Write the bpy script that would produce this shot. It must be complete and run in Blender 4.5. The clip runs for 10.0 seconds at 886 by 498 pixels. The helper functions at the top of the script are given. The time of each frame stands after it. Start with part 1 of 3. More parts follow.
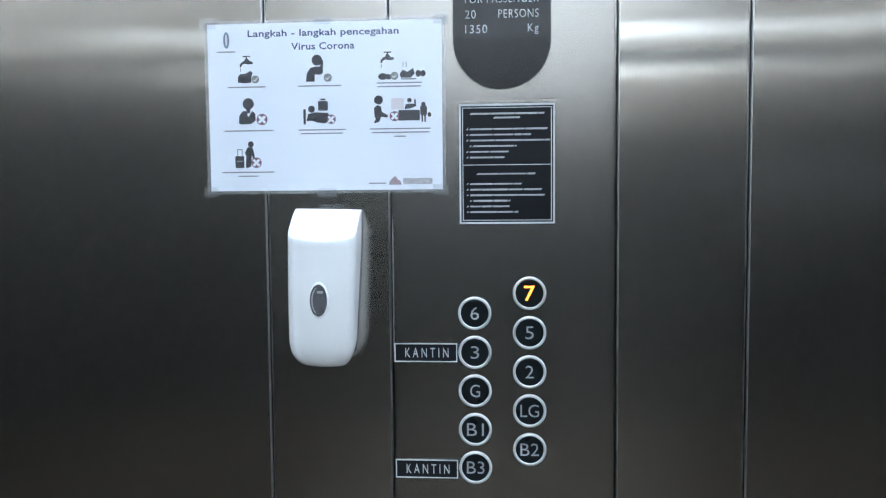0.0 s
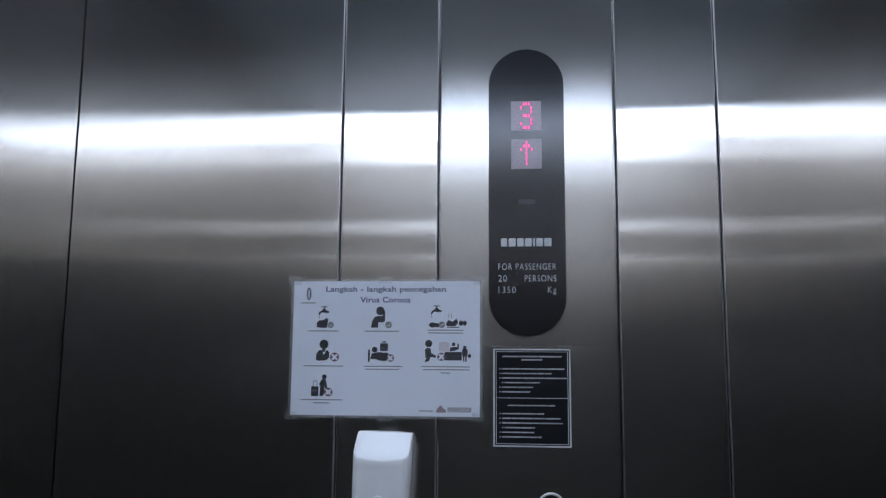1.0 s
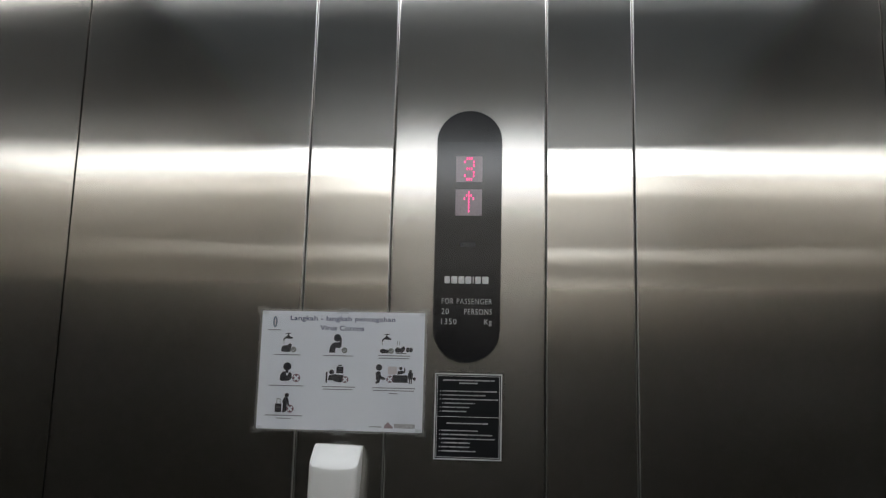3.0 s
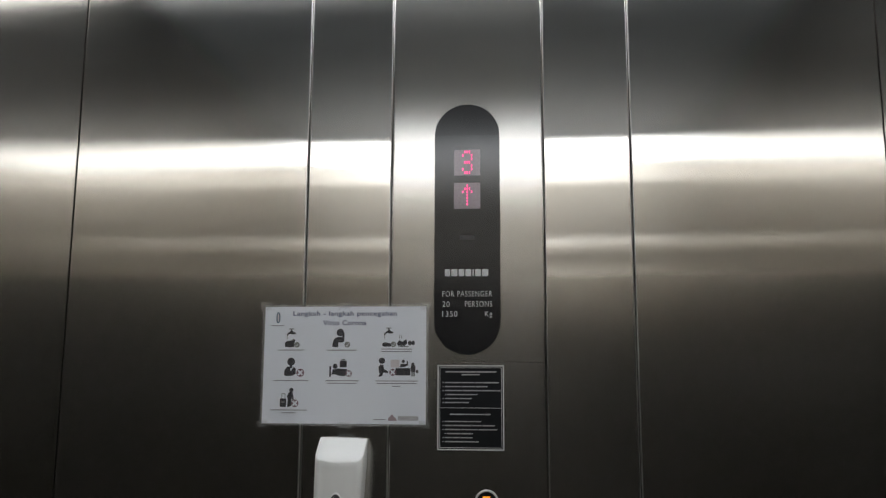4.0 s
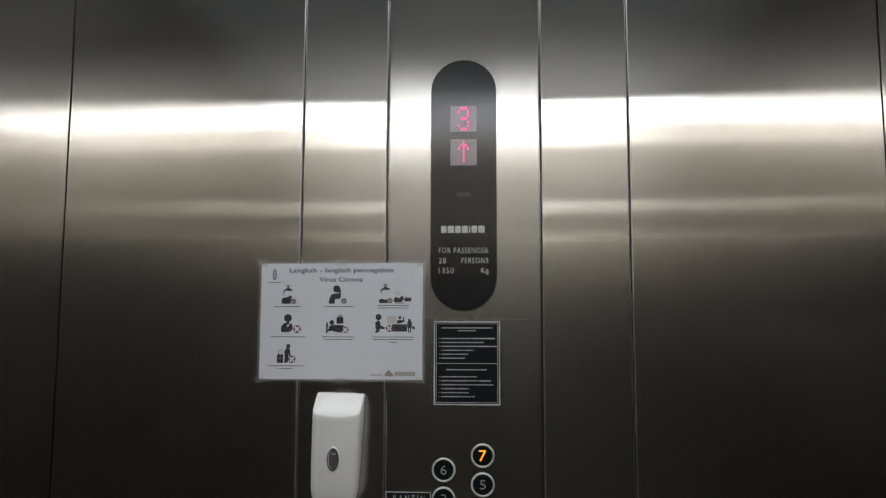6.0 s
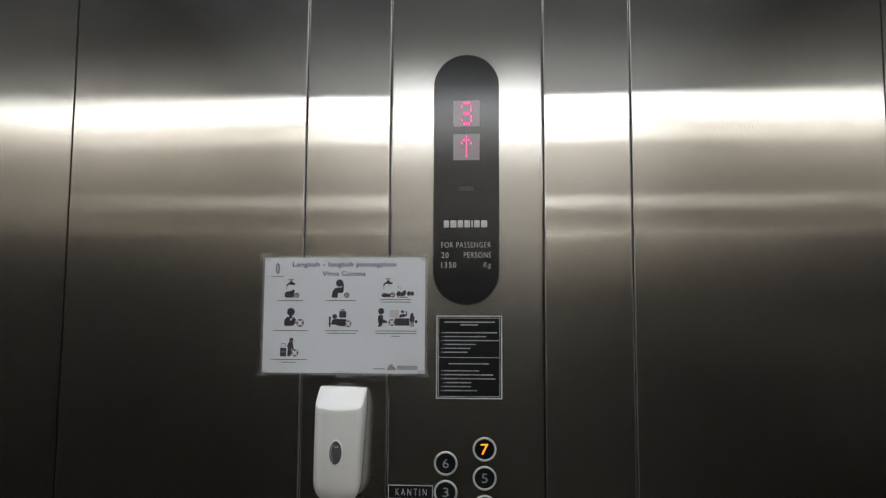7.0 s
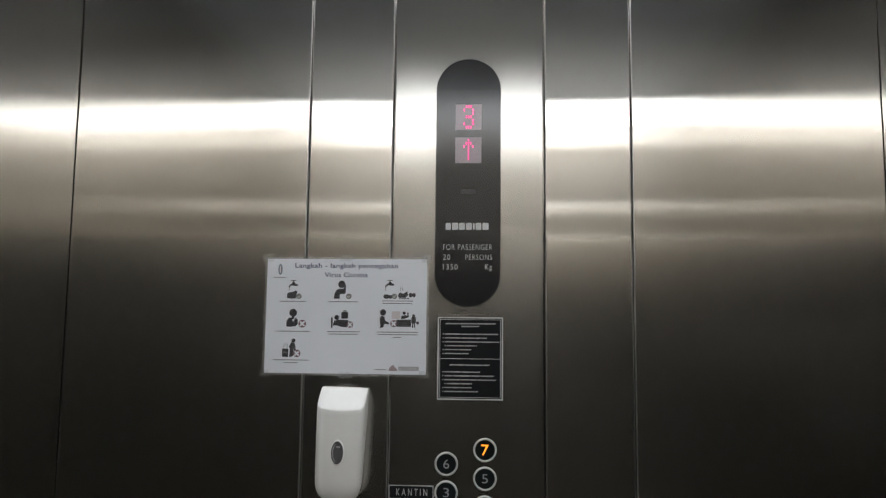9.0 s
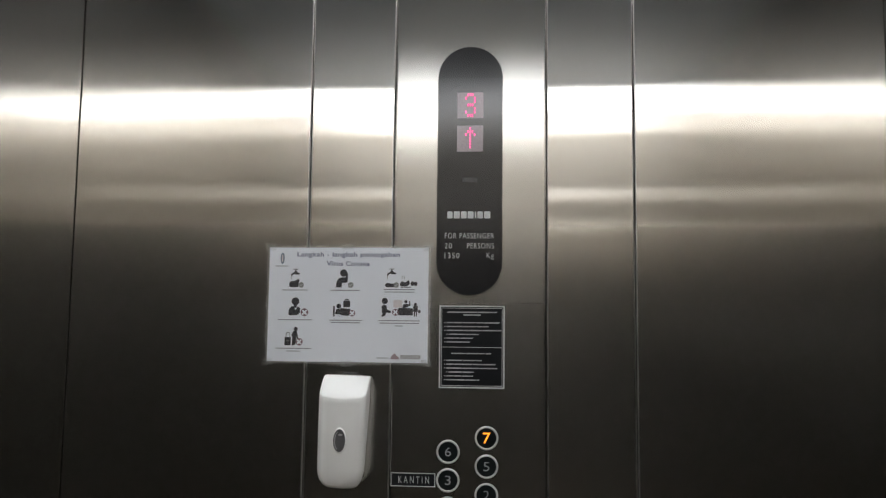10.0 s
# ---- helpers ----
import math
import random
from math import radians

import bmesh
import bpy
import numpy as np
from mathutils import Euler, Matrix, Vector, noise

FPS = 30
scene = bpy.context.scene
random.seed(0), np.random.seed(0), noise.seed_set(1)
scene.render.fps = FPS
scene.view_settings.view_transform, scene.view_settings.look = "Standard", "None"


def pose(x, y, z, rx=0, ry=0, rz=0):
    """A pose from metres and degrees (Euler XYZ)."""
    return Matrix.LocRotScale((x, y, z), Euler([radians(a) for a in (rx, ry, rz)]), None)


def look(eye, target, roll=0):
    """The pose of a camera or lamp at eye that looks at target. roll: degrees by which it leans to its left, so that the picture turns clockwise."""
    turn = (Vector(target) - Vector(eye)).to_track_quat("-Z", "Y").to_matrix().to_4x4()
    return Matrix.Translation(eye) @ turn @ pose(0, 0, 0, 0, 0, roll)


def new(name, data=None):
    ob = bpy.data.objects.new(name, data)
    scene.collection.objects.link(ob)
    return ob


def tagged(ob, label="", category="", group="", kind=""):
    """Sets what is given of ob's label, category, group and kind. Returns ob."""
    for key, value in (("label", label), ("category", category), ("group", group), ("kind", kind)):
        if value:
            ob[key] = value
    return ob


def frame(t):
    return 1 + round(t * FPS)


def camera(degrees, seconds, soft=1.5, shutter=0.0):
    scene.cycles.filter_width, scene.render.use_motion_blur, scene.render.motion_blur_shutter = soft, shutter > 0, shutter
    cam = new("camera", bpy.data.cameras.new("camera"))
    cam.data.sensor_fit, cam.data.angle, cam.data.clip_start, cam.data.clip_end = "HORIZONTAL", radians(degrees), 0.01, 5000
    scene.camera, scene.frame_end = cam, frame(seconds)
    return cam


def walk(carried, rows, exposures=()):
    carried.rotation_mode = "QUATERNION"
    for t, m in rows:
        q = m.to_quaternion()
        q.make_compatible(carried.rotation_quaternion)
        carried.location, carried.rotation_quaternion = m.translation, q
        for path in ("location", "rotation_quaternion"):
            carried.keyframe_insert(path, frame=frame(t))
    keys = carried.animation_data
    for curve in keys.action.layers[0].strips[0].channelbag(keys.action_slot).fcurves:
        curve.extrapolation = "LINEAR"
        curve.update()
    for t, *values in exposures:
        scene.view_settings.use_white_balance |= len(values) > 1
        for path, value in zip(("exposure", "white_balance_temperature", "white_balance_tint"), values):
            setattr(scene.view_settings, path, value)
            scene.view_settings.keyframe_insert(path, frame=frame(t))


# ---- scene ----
cam = camera(57.5, 10.0, 1.25)
PATH = [
    (0, (0.004, -1.015, 1.345), (-0.151, 0.974, 1.212), -0.5),
    (0.2, (-0.015, -1.116, 1.373), (-0.18, 0.875, 1.291), -0.8),
    (0.3, (-0.022, -1.146, 1.381), (-0.188, 0.847, 1.353), -0.9),
    (0.5, (-0.033, -1.199, 1.403), (-0.201, 0.791, 1.497), -0.7),
    (0.7, (-0.042, -1.234, 1.424), (-0.213, 0.75, 1.614), 0.1),
    (0.8, (-0.038, -1.247, 1.43), (-0.211, 0.732, 1.655), 0.2),
    (1, (-0.02, -1.269, 1.437), (-0.196, 0.704, 1.713), 0.4),
    (1.2, (-0.005, -1.299, 1.432), (-0.177, 0.67, 1.738), 0.5),
    (1.5, (0.016, -1.341, 1.42), (-0.142, 0.63, 1.722), 1.0),
    (1.8, (0.042, -1.383, 1.422), (-0.114, 0.587, 1.724), 1.2),
    (2, (0.063, -1.404, 1.423), (-0.105, 0.561, 1.751), 1.2),
    (2.2, (0.072, -1.422, 1.422), (-0.095, 0.536, 1.793), 1.2),
    (3.3, (0.067, -1.452, 1.447), (-0.087, 0.518, 1.755), 1.4),
    (3.5, (0.063, -1.458, 1.449), (-0.086, 0.513, 1.75), 1.2),
    (4, (0.074, -1.461, 1.446), (-0.086, 0.51, 1.746), 0.2),
    (4.5, (0.079, -1.458, 1.443), (-0.075, 0.514, 1.74), -0.0),
    (5, (0.089, -1.456, 1.445), (-0.068, 0.522, 1.698), -0.0),
    (5.5, (0.073, -1.459, 1.435), (-0.071, 0.522, 1.667), 0.1),
    (6.8, (0.065, -1.459, 1.424), (-0.078, 0.525, 1.632), 0.2),
    (7, (0.066, -1.463, 1.425), (-0.081, 0.521, 1.633), 0.3),
    (7.5, (0.067, -1.477, 1.432), (-0.088, 0.506, 1.642), 0.6),
    (8, (0.067, -1.48, 1.423), (-0.094, 0.501, 1.649), 0.7),
    (8.5, (0.067, -1.473, 1.425), (-0.082, 0.509, 1.647), 0.6),
    (9, (0.052, -1.476, 1.417), (-0.079, 0.507, 1.639), 0.6),
    (9.5, (0.053, -1.474, 1.417), (-0.083, 0.512, 1.613), 0.6),
    (10, (0.066, -1.475, 1.42), (-0.088, 0.51, 1.61), 0.6),
]
EXPOSURES = [
    (0.0, 1.34, 5120, 4), (0.3, 1.02, 5080, 6), (0.6, 0.42, 5050, 10), (1.0, -0.04, 5120, 12), (1.5, -0.1, 5350, 12), (2.0, -0.12, 5720, 9), (3.3, -0.14, 6300, 8), (5.5, -0.05, 6320, 8), (7.0, 0.09, 6350, 8), (8.5, 0.10, 6350, 8), (10.0, 0.23, 6400, 9),
]
walk(cam, [(t, look(eye, target, roll)) for t, eye, target, roll in PATH], EXPOSURES)

# ---------------------------------------------------------------- light
W_LEFT, W_RIGHT = -0.757, 0.750      # side walls
DEPTH = -1.9                         # opposite wall
CEIL = 2.33
world = bpy.data.worlds.new("lift_world")
world.use_nodes = True
world.node_tree.nodes["Background"].inputs["Color"].default_value = (0.02, 0.02, 0.022, 1)
world.node_tree.nodes["Background"].inputs["Strength"].default_value = 0.1
scene.world = world
LIGHT = 7.0                          # radiance of the luminous ceiling strips


# ---------------------------------------------------------------- materials
def mat(name):
    m = bpy.data.materials.new(name)
    m.use_nodes = True
    m.node_tree.nodes.clear()
    nt = m.node_tree
    out = nt.nodes.new("ShaderNodeOutputMaterial")
    return m, nt, out


def node(nt, kind, **values):
    n = nt.nodes.new(kind)
    for k, v in values.items():
        n.inputs[k.replace("_", " ")].default_value = v
    return n


def mapped_noise(nt, scale, size, detail=3.0):
    """Noise in object metres, stretched by the three scales."""
    tc = nt.nodes.new("ShaderNodeTexCoord")
    mp = nt.nodes.new("ShaderNodeMapping")
    mp.inputs["Scale"].default_value = scale
    nt.links.new(tc.outputs["Object"], mp.inputs["Vector"])
    ns = node(nt, "ShaderNodeTexNoise", Scale=size, Detail=detail)
    nt.links.new(mp.outputs["Vector"], ns.inputs["Vector"])
    return ns


def span(nt, src, a, b, c, d):
    mr = node(nt, "ShaderNodeMapRange", From_Min=a, From_Max=b, To_Min=c, To_Max=d)
    nt.links.new(src, mr.inputs["Value"])
    return mr.outputs["Result"]


def steel(name, colour, rough, aniso, grain=(60, 60, 1.2), smear=0.02, middle=0.20, middle_rough=0.27, wide=0.012, wide_rough=0.62, hairline=0.002, smudge=None, matte=None):
    """Hairline stainless steel: brushed grain, faint smears, no clear coat."""
    m, nt, out = mat(name)
    g = node(nt, "ShaderNodeBsdfAnisotropic", Color=(*colour, 1), Roughness=rough, Anisotropy=aniso)
    g.distribution = "BECKMANN"
    up = node(nt, "ShaderNodeCombineXYZ", Z=1.0)
    nt.links.new(up.outputs[0], g.inputs["Tangent"])
    hair = mapped_noise(nt, grain, 12.0, 4.0)
    blot = mapped_noise(nt, (1, 1, 0.6), 3.5, 5.0)
    add = nt.nodes.new("ShaderNodeMath")
    add.operation = "ADD"
    nt.links.new(span(nt, hair.outputs[0], 0.3, 0.7, rough - hairline, rough + hairline), add.inputs[0])
    nt.links.new(span(nt, blot.outputs[0], 0.45, 0.8, 0.0, smear), add.inputs[1])
    nt.links.new(add.outputs[0], g.inputs["Roughness"])
    col = nt.nodes.new("ShaderNodeMix")
    col.data_type = "RGBA"
    col.inputs["A"].default_value = (*[c * (1 - 2 * hairline) for c in colour], 1)
    col.inputs["B"].default_value = (*[min(1, c * (1 + 2 * hairline)) for c in colour], 1)
    nt.links.new(span(nt, hair.outputs[0], 0.3, 0.7, 0, 1), col.inputs["Factor"])
    nt.links.new(col.outputs["Result"], g.inputs["Color"])
    mixed = g
    for share, spread in ((middle, middle_rough), (wide, wide_rough)):
        lobe = node(nt, "ShaderNodeBsdfAnisotropic", Color=(*colour, 1), Roughness=spread)
        lobe.distribution = "BECKMANN"
        both = node(nt, "ShaderNodeMixShader", Fac=share)
        nt.links.new(mixed.outputs[0], both.inputs[1])
        nt.links.new(lobe.outputs[0], both.inputs[2])
        mixed = both
    if matte:
        dull = node(nt, "ShaderNodeBsdfDiffuse", Color=(*matte[1], 1))
        both = node(nt, "ShaderNodeMixShader", Fac=matte[0])
        nt.links.new(mixed.outputs[0], both.inputs[1])
        nt.links.new(dull.outputs[0], both.inputs[2])
        mixed = both
    if smudge:
        # a dull greasy patch of thin slanting smears
        tc = nt.nodes.new("ShaderNodeTexCoord")
        off = nt.nodes.new("ShaderNodeVectorMath")
        off.operation = "DISTANCE"
        off.inputs[1].default_value = (smudge[0], 0, smudge[1])
        nt.links.new(tc.outputs["Object"], off.inputs[0])
        near = span(nt, off.outputs["Value"], 0.02, 0.085, 1, 0)
        smears = mapped_noise(nt, (3.0, 3.0, 1.0), 34.0, 6.0)
        slant = smears.inputs["Vector"].links[0].from_node
        slant.inputs["Rotation"].default_value = (0, radians(-28), 0)
        shape = span(nt, smears.outputs[0], 0.47, 0.72, 0, 0.085)
        both = nt.nodes.new("ShaderNodeMath")
        both.operation = "MULTIPLY"
        nt.links.new(near, both.inputs[0])
        nt.links.new(shape, both.inputs[1])
        grease = node(nt, "ShaderNodeBsdfDiffuse", Color=(0.45, 0.45, 0.44, 1))
        patch = nt.nodes.new("ShaderNodeMixShader")
        nt.links.new(both.outputs[0], patch.inputs[0])
        nt.links.new(mixed.outputs[0], patch.inputs[1])
        nt.links.new(grease.outputs[0], patch.inputs[2])
        mixed = patch
    nt.links.new(mixed.outputs[0], out.inputs["Surface"])
    return m


def plain(name, colour, rough=0.5, metal=0.0, vary=0.06, size=40.0, bump=0.0, spec=0.5):
    m, nt, out = mat(name)
    p = node(nt, "ShaderNodeBsdfPrincipled", Roughness=rough, Metallic=metal)
    p.inputs["Specular IOR Level"].default_value = spec
    ns = mapped_noise(nt, (1, 1, 1), size, 4.0)
    col = nt.nodes.new("ShaderNodeMix")
    col.data_type = "RGBA"
    col.inputs["A"].default_value = (*[c * (1 - vary) for c in colour], 1)
    col.inputs["B"].default_value = (*[min(1, c * (1 + vary)) for c in colour], 1)
    nt.links.new(span(nt, ns.outputs[0], 0.3, 0.7, 0, 1), col.inputs["Factor"])
    nt.links.new(col.outputs["Result"], p.inputs["Base Color"])
    nt.links.new(span(nt, ns.outputs[0], 0.3, 0.7, max(0.02, rough - 0.04), rough + 0.04), p.inputs["Roughness"])
    if bump:
        bp = node(nt, "ShaderNodeBump", Strength=bump, Distance=0.001)
        nt.links.new(ns.outputs[0], bp.inputs["Height"])
        nt.links.new(bp.outputs[0], p.inputs["Normal"])
    nt.links.new(p.outputs[0], out.inputs["Surface"])
    return m


def glowing(name, colour, strength):
    m, nt, out = mat(name)
    e = node(nt, "ShaderNodeEmission", Color=(*colour, 1), Strength=strength)
    nt.links.new(e.outputs[0], out.inputs["Surface"])
    return m


def film(name, gloss, milk, rough=0.12):
    """Clear plastic film: mostly see-through, a little gloss, a little milkiness."""
    m, nt, out = mat(name)
    clear = node(nt, "ShaderNodeBsdfTransparent", Color=(1, 1, 1, 1))
    shine = node(nt, "ShaderNodeBsdfGlossy", Color=(1, 1, 1, 1), Roughness=rough)
    haze = node(nt, "ShaderNodeBsdfDiffuse", Color=(0.75, 0.77, 0.8, 1))
    ns = mapped_noise(nt, (1, 1, 1), 30.0, 4.0)
    m1 = node(nt, "ShaderNodeMixShader", Fac=milk)
    nt.links.new(span(nt, ns.outputs[0], 0.3, 0.7, milk * 0.6, milk * 1.4), m1.inputs[0])
    nt.links.new(clear.outputs[0], m1.inputs[1])
    nt.links.new(haze.outputs[0], m1.inputs[2])
    m2 = node(nt, "ShaderNodeMixShader", Fac=gloss)
    nt.links.new(m1.outputs[0], m2.inputs[1])
    nt.links.new(shine.outputs[0], m2.inputs[2])
    nt.links.new(m2.outputs[0], out.inputs["Surface"])
    return m


STEEL = steel("hairline_steel", (0.60, 0.581, 0.548), 0.115, 0.75)
# beige matte share puts the glow under the mirrored light into the colour
STEEL_GLOW = steel("dull_glow_steel", (0.60, 0.58, 0.55), 0.060, 0.75, middle=0.08, middle_rough=0.32, matte=(0.54, (0.55, 0.49, 0.41)))
# small matte grey share brightens the dark lower reflections, standing in for stray light
STEEL_LOWER = steel("lifted_hairline_steel", (0.60, 0.581, 0.548), 0.115, 0.75, matte=(0.07, (0.50, 0.47, 0.43)))
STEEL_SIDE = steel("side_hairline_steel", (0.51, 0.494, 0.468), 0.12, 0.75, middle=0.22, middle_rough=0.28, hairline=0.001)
STEEL_SMUDGED = steel("smudged_steel", (0.60, 0.581, 0.548), 0.115, 0.75, smudge=(0.138, 1.285))
LIP = steel("worn_steel_lip", (0.42, 0.41, 0.40), 0.36, 0.0, middle=0.25, middle_rough=0.62, wide=0.05)
STEEL_COP = steel("satin_steel", (0.49, 0.475, 0.45), 0.23, 0.35, smear=0.02, middle=0.15, middle_rough=0.37, wide=0.008, hairline=0.002)
RING = plain("satin_aluminium_ring", (0.66, 0.67, 0.66), 0.42, 0.35)
STEEL_EDGE = plain("polished_steel_rim", (0.75, 0.75, 0.74), 0.28, 1.0)
SEAM = plain("dark_seam", (0.05, 0.05, 0.05), 0.5, 0.6)
CEILING = plain("grey_ceiling_metal", (0.40, 0.49, 0.60), 0.4, 0.0, 0.1, 6.0)
FLOOR = plain("dark_speckled_floor", (0.10, 0.081, 0.063), 0.35, 0.0, 0.4, 160.0)
DIFFUSER = glowing("light_diffuser", (0.985, 0.99, 1.0), LIGHT)
GLASS = plain("smoked_display_glass", (0.010, 0.010, 0.012), 0.17, 0.0, 0.0, 3.0, spec=0.55)
INSERT = plain("smoked_display_film", (0.013, 0.013, 0.015), 0.155, 0.0, 0.0, 3.0, spec=0.65)
LED_WINDOW = plain("led_window", (0.30, 0.235, 0.27), 0.22, 0.0, 0.1, 300.0, spec=0.9)
SENSOR = plain("grey_sensor_window", (0.045, 0.044, 0.046), 0.3, 0.0, 0.2, 300.0)
LED = glowing("led_pink", (1.0, 0.10, 0.30), 1.5)
AMBER = glowing("lit_numeral_amber", (1.0, 0.28, 0.026), 1.7)
BLACK = plain("black_button", (0.008, 0.011, 0.012), 0.30, spec=0.22)
PLATE = plain("black_engraved_plate", (0.010, 0.011, 0.013), 0.32, spec=0.22)
NUMERAL = plain("engraved_grey", (0.40, 0.41, 0.42), 0.5, 0.0, 0.15, 400.0)
NUMERAL_LIGHT = plain("engraved_pale_grey", (0.66, 0.66, 0.66), 0.5, 0.0, 0.15, 400.0)
PRINT = plain("silver_print", (0.66, 0.66, 0.66), 0.45, 0.0, 0.12, 500.0)
BAR = plain("silver_small_print", (0.40, 0.40, 0.41), 0.5, 0.0, 0.3, 900.0)
PAPER = plain("white_paper", (0.85, 0.88, 0.945), 0.55, 0.0, 0.015, 12.0, 0.05)
INK = plain("dark_ink", (0.020, 0.018, 0.026), 0.6)
INK_TITLE = plain("slate_title_ink", (0.065, 0.080, 0.19), 0.6)
INK_LINE = plain("grey_caption_ink", (0.25, 0.25, 0.28), 0.6, 0.0, 0.25, 500.0)
INK_GREY = plain("grey_mark_ink", (0.22, 0.225, 0.22), 0.6)
INK_MAUVE = plain("mauve_mark_ink", (0.19, 0.10, 0.135), 0.6)
INK_PALE = plain("pale_pink_ink", (0.70, 0.65, 0.67), 0.6)
INK_BLUE = plain("blue_grey_ink", (0.14, 0.20, 0.27), 0.6)
LAMINATE = film("laminate_film", 0.03, 0.006, 0.22)
POUCH = film("laminate_border", 0.05, 0.12, 0.3)
TAPE = film("clear_tape", 0.04, 0.045, 0.3)
PLASTIC = plain("white_abs_plastic", (0.83, 0.83, 0.82), 0.33, 0.0, 0.02, 18.0, 0.02)
BACKPLATE = plain("dark_grey_plastic", (0.05, 0.05, 0.052), 0.5)
# pale grey for the highlights painted in the sight window
GLINT_GREY = plain("painted_glint_grey", (0.35, 0.34, 0.35), 0.4)
LENS_GREY = plain("smoked_sight_window", (0.12, 0.12, 0.125), 0.10, 0.0, 0.15, 60.0)


# ---------------------------------------------------------------- mesh helpers
def part(name, bm, material, parent=None, label="", smooth=False):
    me = bpy.data.meshes.new(name)
    bmesh.ops.recalc_face_normals(bm, faces=bm.faces)
    bm.to_mesh(me)
    bm.free()
    if smooth:
        for p in me.polygons:
            p.use_smooth = True
    me.materials.append(material)
    ob = new(name, me)
    if parent:
        ob.parent = parent
    if label:
        tagged(ob, label)
    return ob


def empty(name, label, category, at=(0, 0, 0), group="", kind=""):
    ob = new(name)
    ob.location = at
    ob.empty_display_size = 0.05
    return tagged(ob, label, category, group, kind)


def add_box(bm, x0, x1, y0, y1, z0, z1, bevel=0.0, seg=2):
    g = bmesh.ops.create_cube(bm, size=1)["verts"]
    for v in g:
        v.co = Vector((x0 + (v.co.x + 0.5) * (x1 - x0), y0 + (v.co.y + 0.5) * (y1 - y0), z0 + (v.co.z + 0.5) * (z1 - z0)))
    if bevel:
        edges = {e for v in g for e in v.link_edges}
        bmesh.ops.bevel(bm, geom=list(edges), offset=bevel, segments=seg, affect="EDGES", profile=0.5)
    return bm


def box(x0, x1, y0, y1, z0, z1, bevel=0.0, seg=2):
    return add_box(bmesh.new(), x0, x1, y0, y1, z0, z1, bevel, seg)


def add_outline(bm, pts, y_back, y_front):
    """A flat shape from an outline in x, z, given thickness in y."""
    n = len(pts)
    a = [bm.verts.new((x, y_front, z)) for x, z in pts]
    b = [bm.verts.new((x, y_back, z)) for x, z in pts]
    bm.faces.new(a)
    bm.faces.new(b[::-1])
    for i in range(n):
        bm.faces.new((a[i], b[i], b[(i + 1) % n], a[(i + 1) % n]))
    return bm


def oval(x, z, rx, rz, n=24):
    return [(x + rx * math.cos(2 * math.pi * i / n), z + rz * math.sin(2 * math.pi * i / n)) for i in range(n)]


def round_rect(x0, x1, z0, z1, r, n=5):
    pts = []
    for cx, cz, a0 in ((x1 - r, z1 - r, 0), (x0 + r, z1 - r, 90), (x0 + r, z0 + r, 180), (x1 - r, z0 + r, 270)):
        for i in range(n + 1):
            a = radians(a0 + 90 * i / n)
            pts.append((cx + r * math.cos(a), cz + r * math.sin(a)))
    return pts


def lathe(bm, cx, cz, profile, n=40):
    """Turns (radius, y) pairs about the axis through (cx, cz) along y."""
    rings = []
    for r, y in profile:
        if r < 1e-6:
            rings.append([bm.verts.new((cx, y, cz))])
        else:
            rings.append([bm.verts.new((cx + r * math.cos(2 * math.pi * i / n), y, cz + r * math.sin(2 * math.pi * i / n))) for i in range(n)])
    for a, b in zip(rings, rings[1:]):
        for i in range(n):
            j = (i + 1) % n
            if len(a) == 1:
                bm.faces.new((a[0], b[i], b[j]))
            elif len(b) == 1:
                bm.faces.new((a[i], b[0], a[j]))
            else:
                bm.faces.new((a[i], b[i], b[j], a[j]))
    return bm


def lettering(name, text, x0, x1, z0, z1, y, material, parent, spacing=1.0, weight=0.0, depth=0.0003, label=""):
    """Words in the built-in font, set to fill the given box on a wall that faces -y."""
    cu = bpy.data.curves.new(name, "FONT")
    cu.body, cu.extrude, cu.space_character, cu.offset, cu.resolution_u = text, 0.01, spacing, weight, 4
    tmp = bpy.data.objects.new(name, cu)
    scene.collection.objects.link(tmp)
    bpy.context.view_layer.update()
    me = bpy.data.meshes.new_from_object(tmp.evaluated_get(bpy.context.evaluated_depsgraph_get()))
    bpy.data.objects.remove(tmp)
    bpy.data.curves.remove(cu)
    co = np.empty(len(me.vertices) * 3)
    me.vertices.foreach_get("co", co)
    co = co.reshape(-1, 3)
    lo, hi = co.min(0), co.max(0)
    u = (co - lo) / (hi - lo)
    res = np.stack([x0 + u[:, 0] * (x1 - x0), y - u[:, 2] * depth, z0 + u[:, 1] * (z1 - z0)], 1)
    me.vertices.foreach_set("co", res.reshape(-1))
    me.materials.clear()
    me.materials.append(material)
    me.name = name
    ob = new(name, me)
    ob.parent = parent
    if label:
        tagged(ob, label)
    return ob


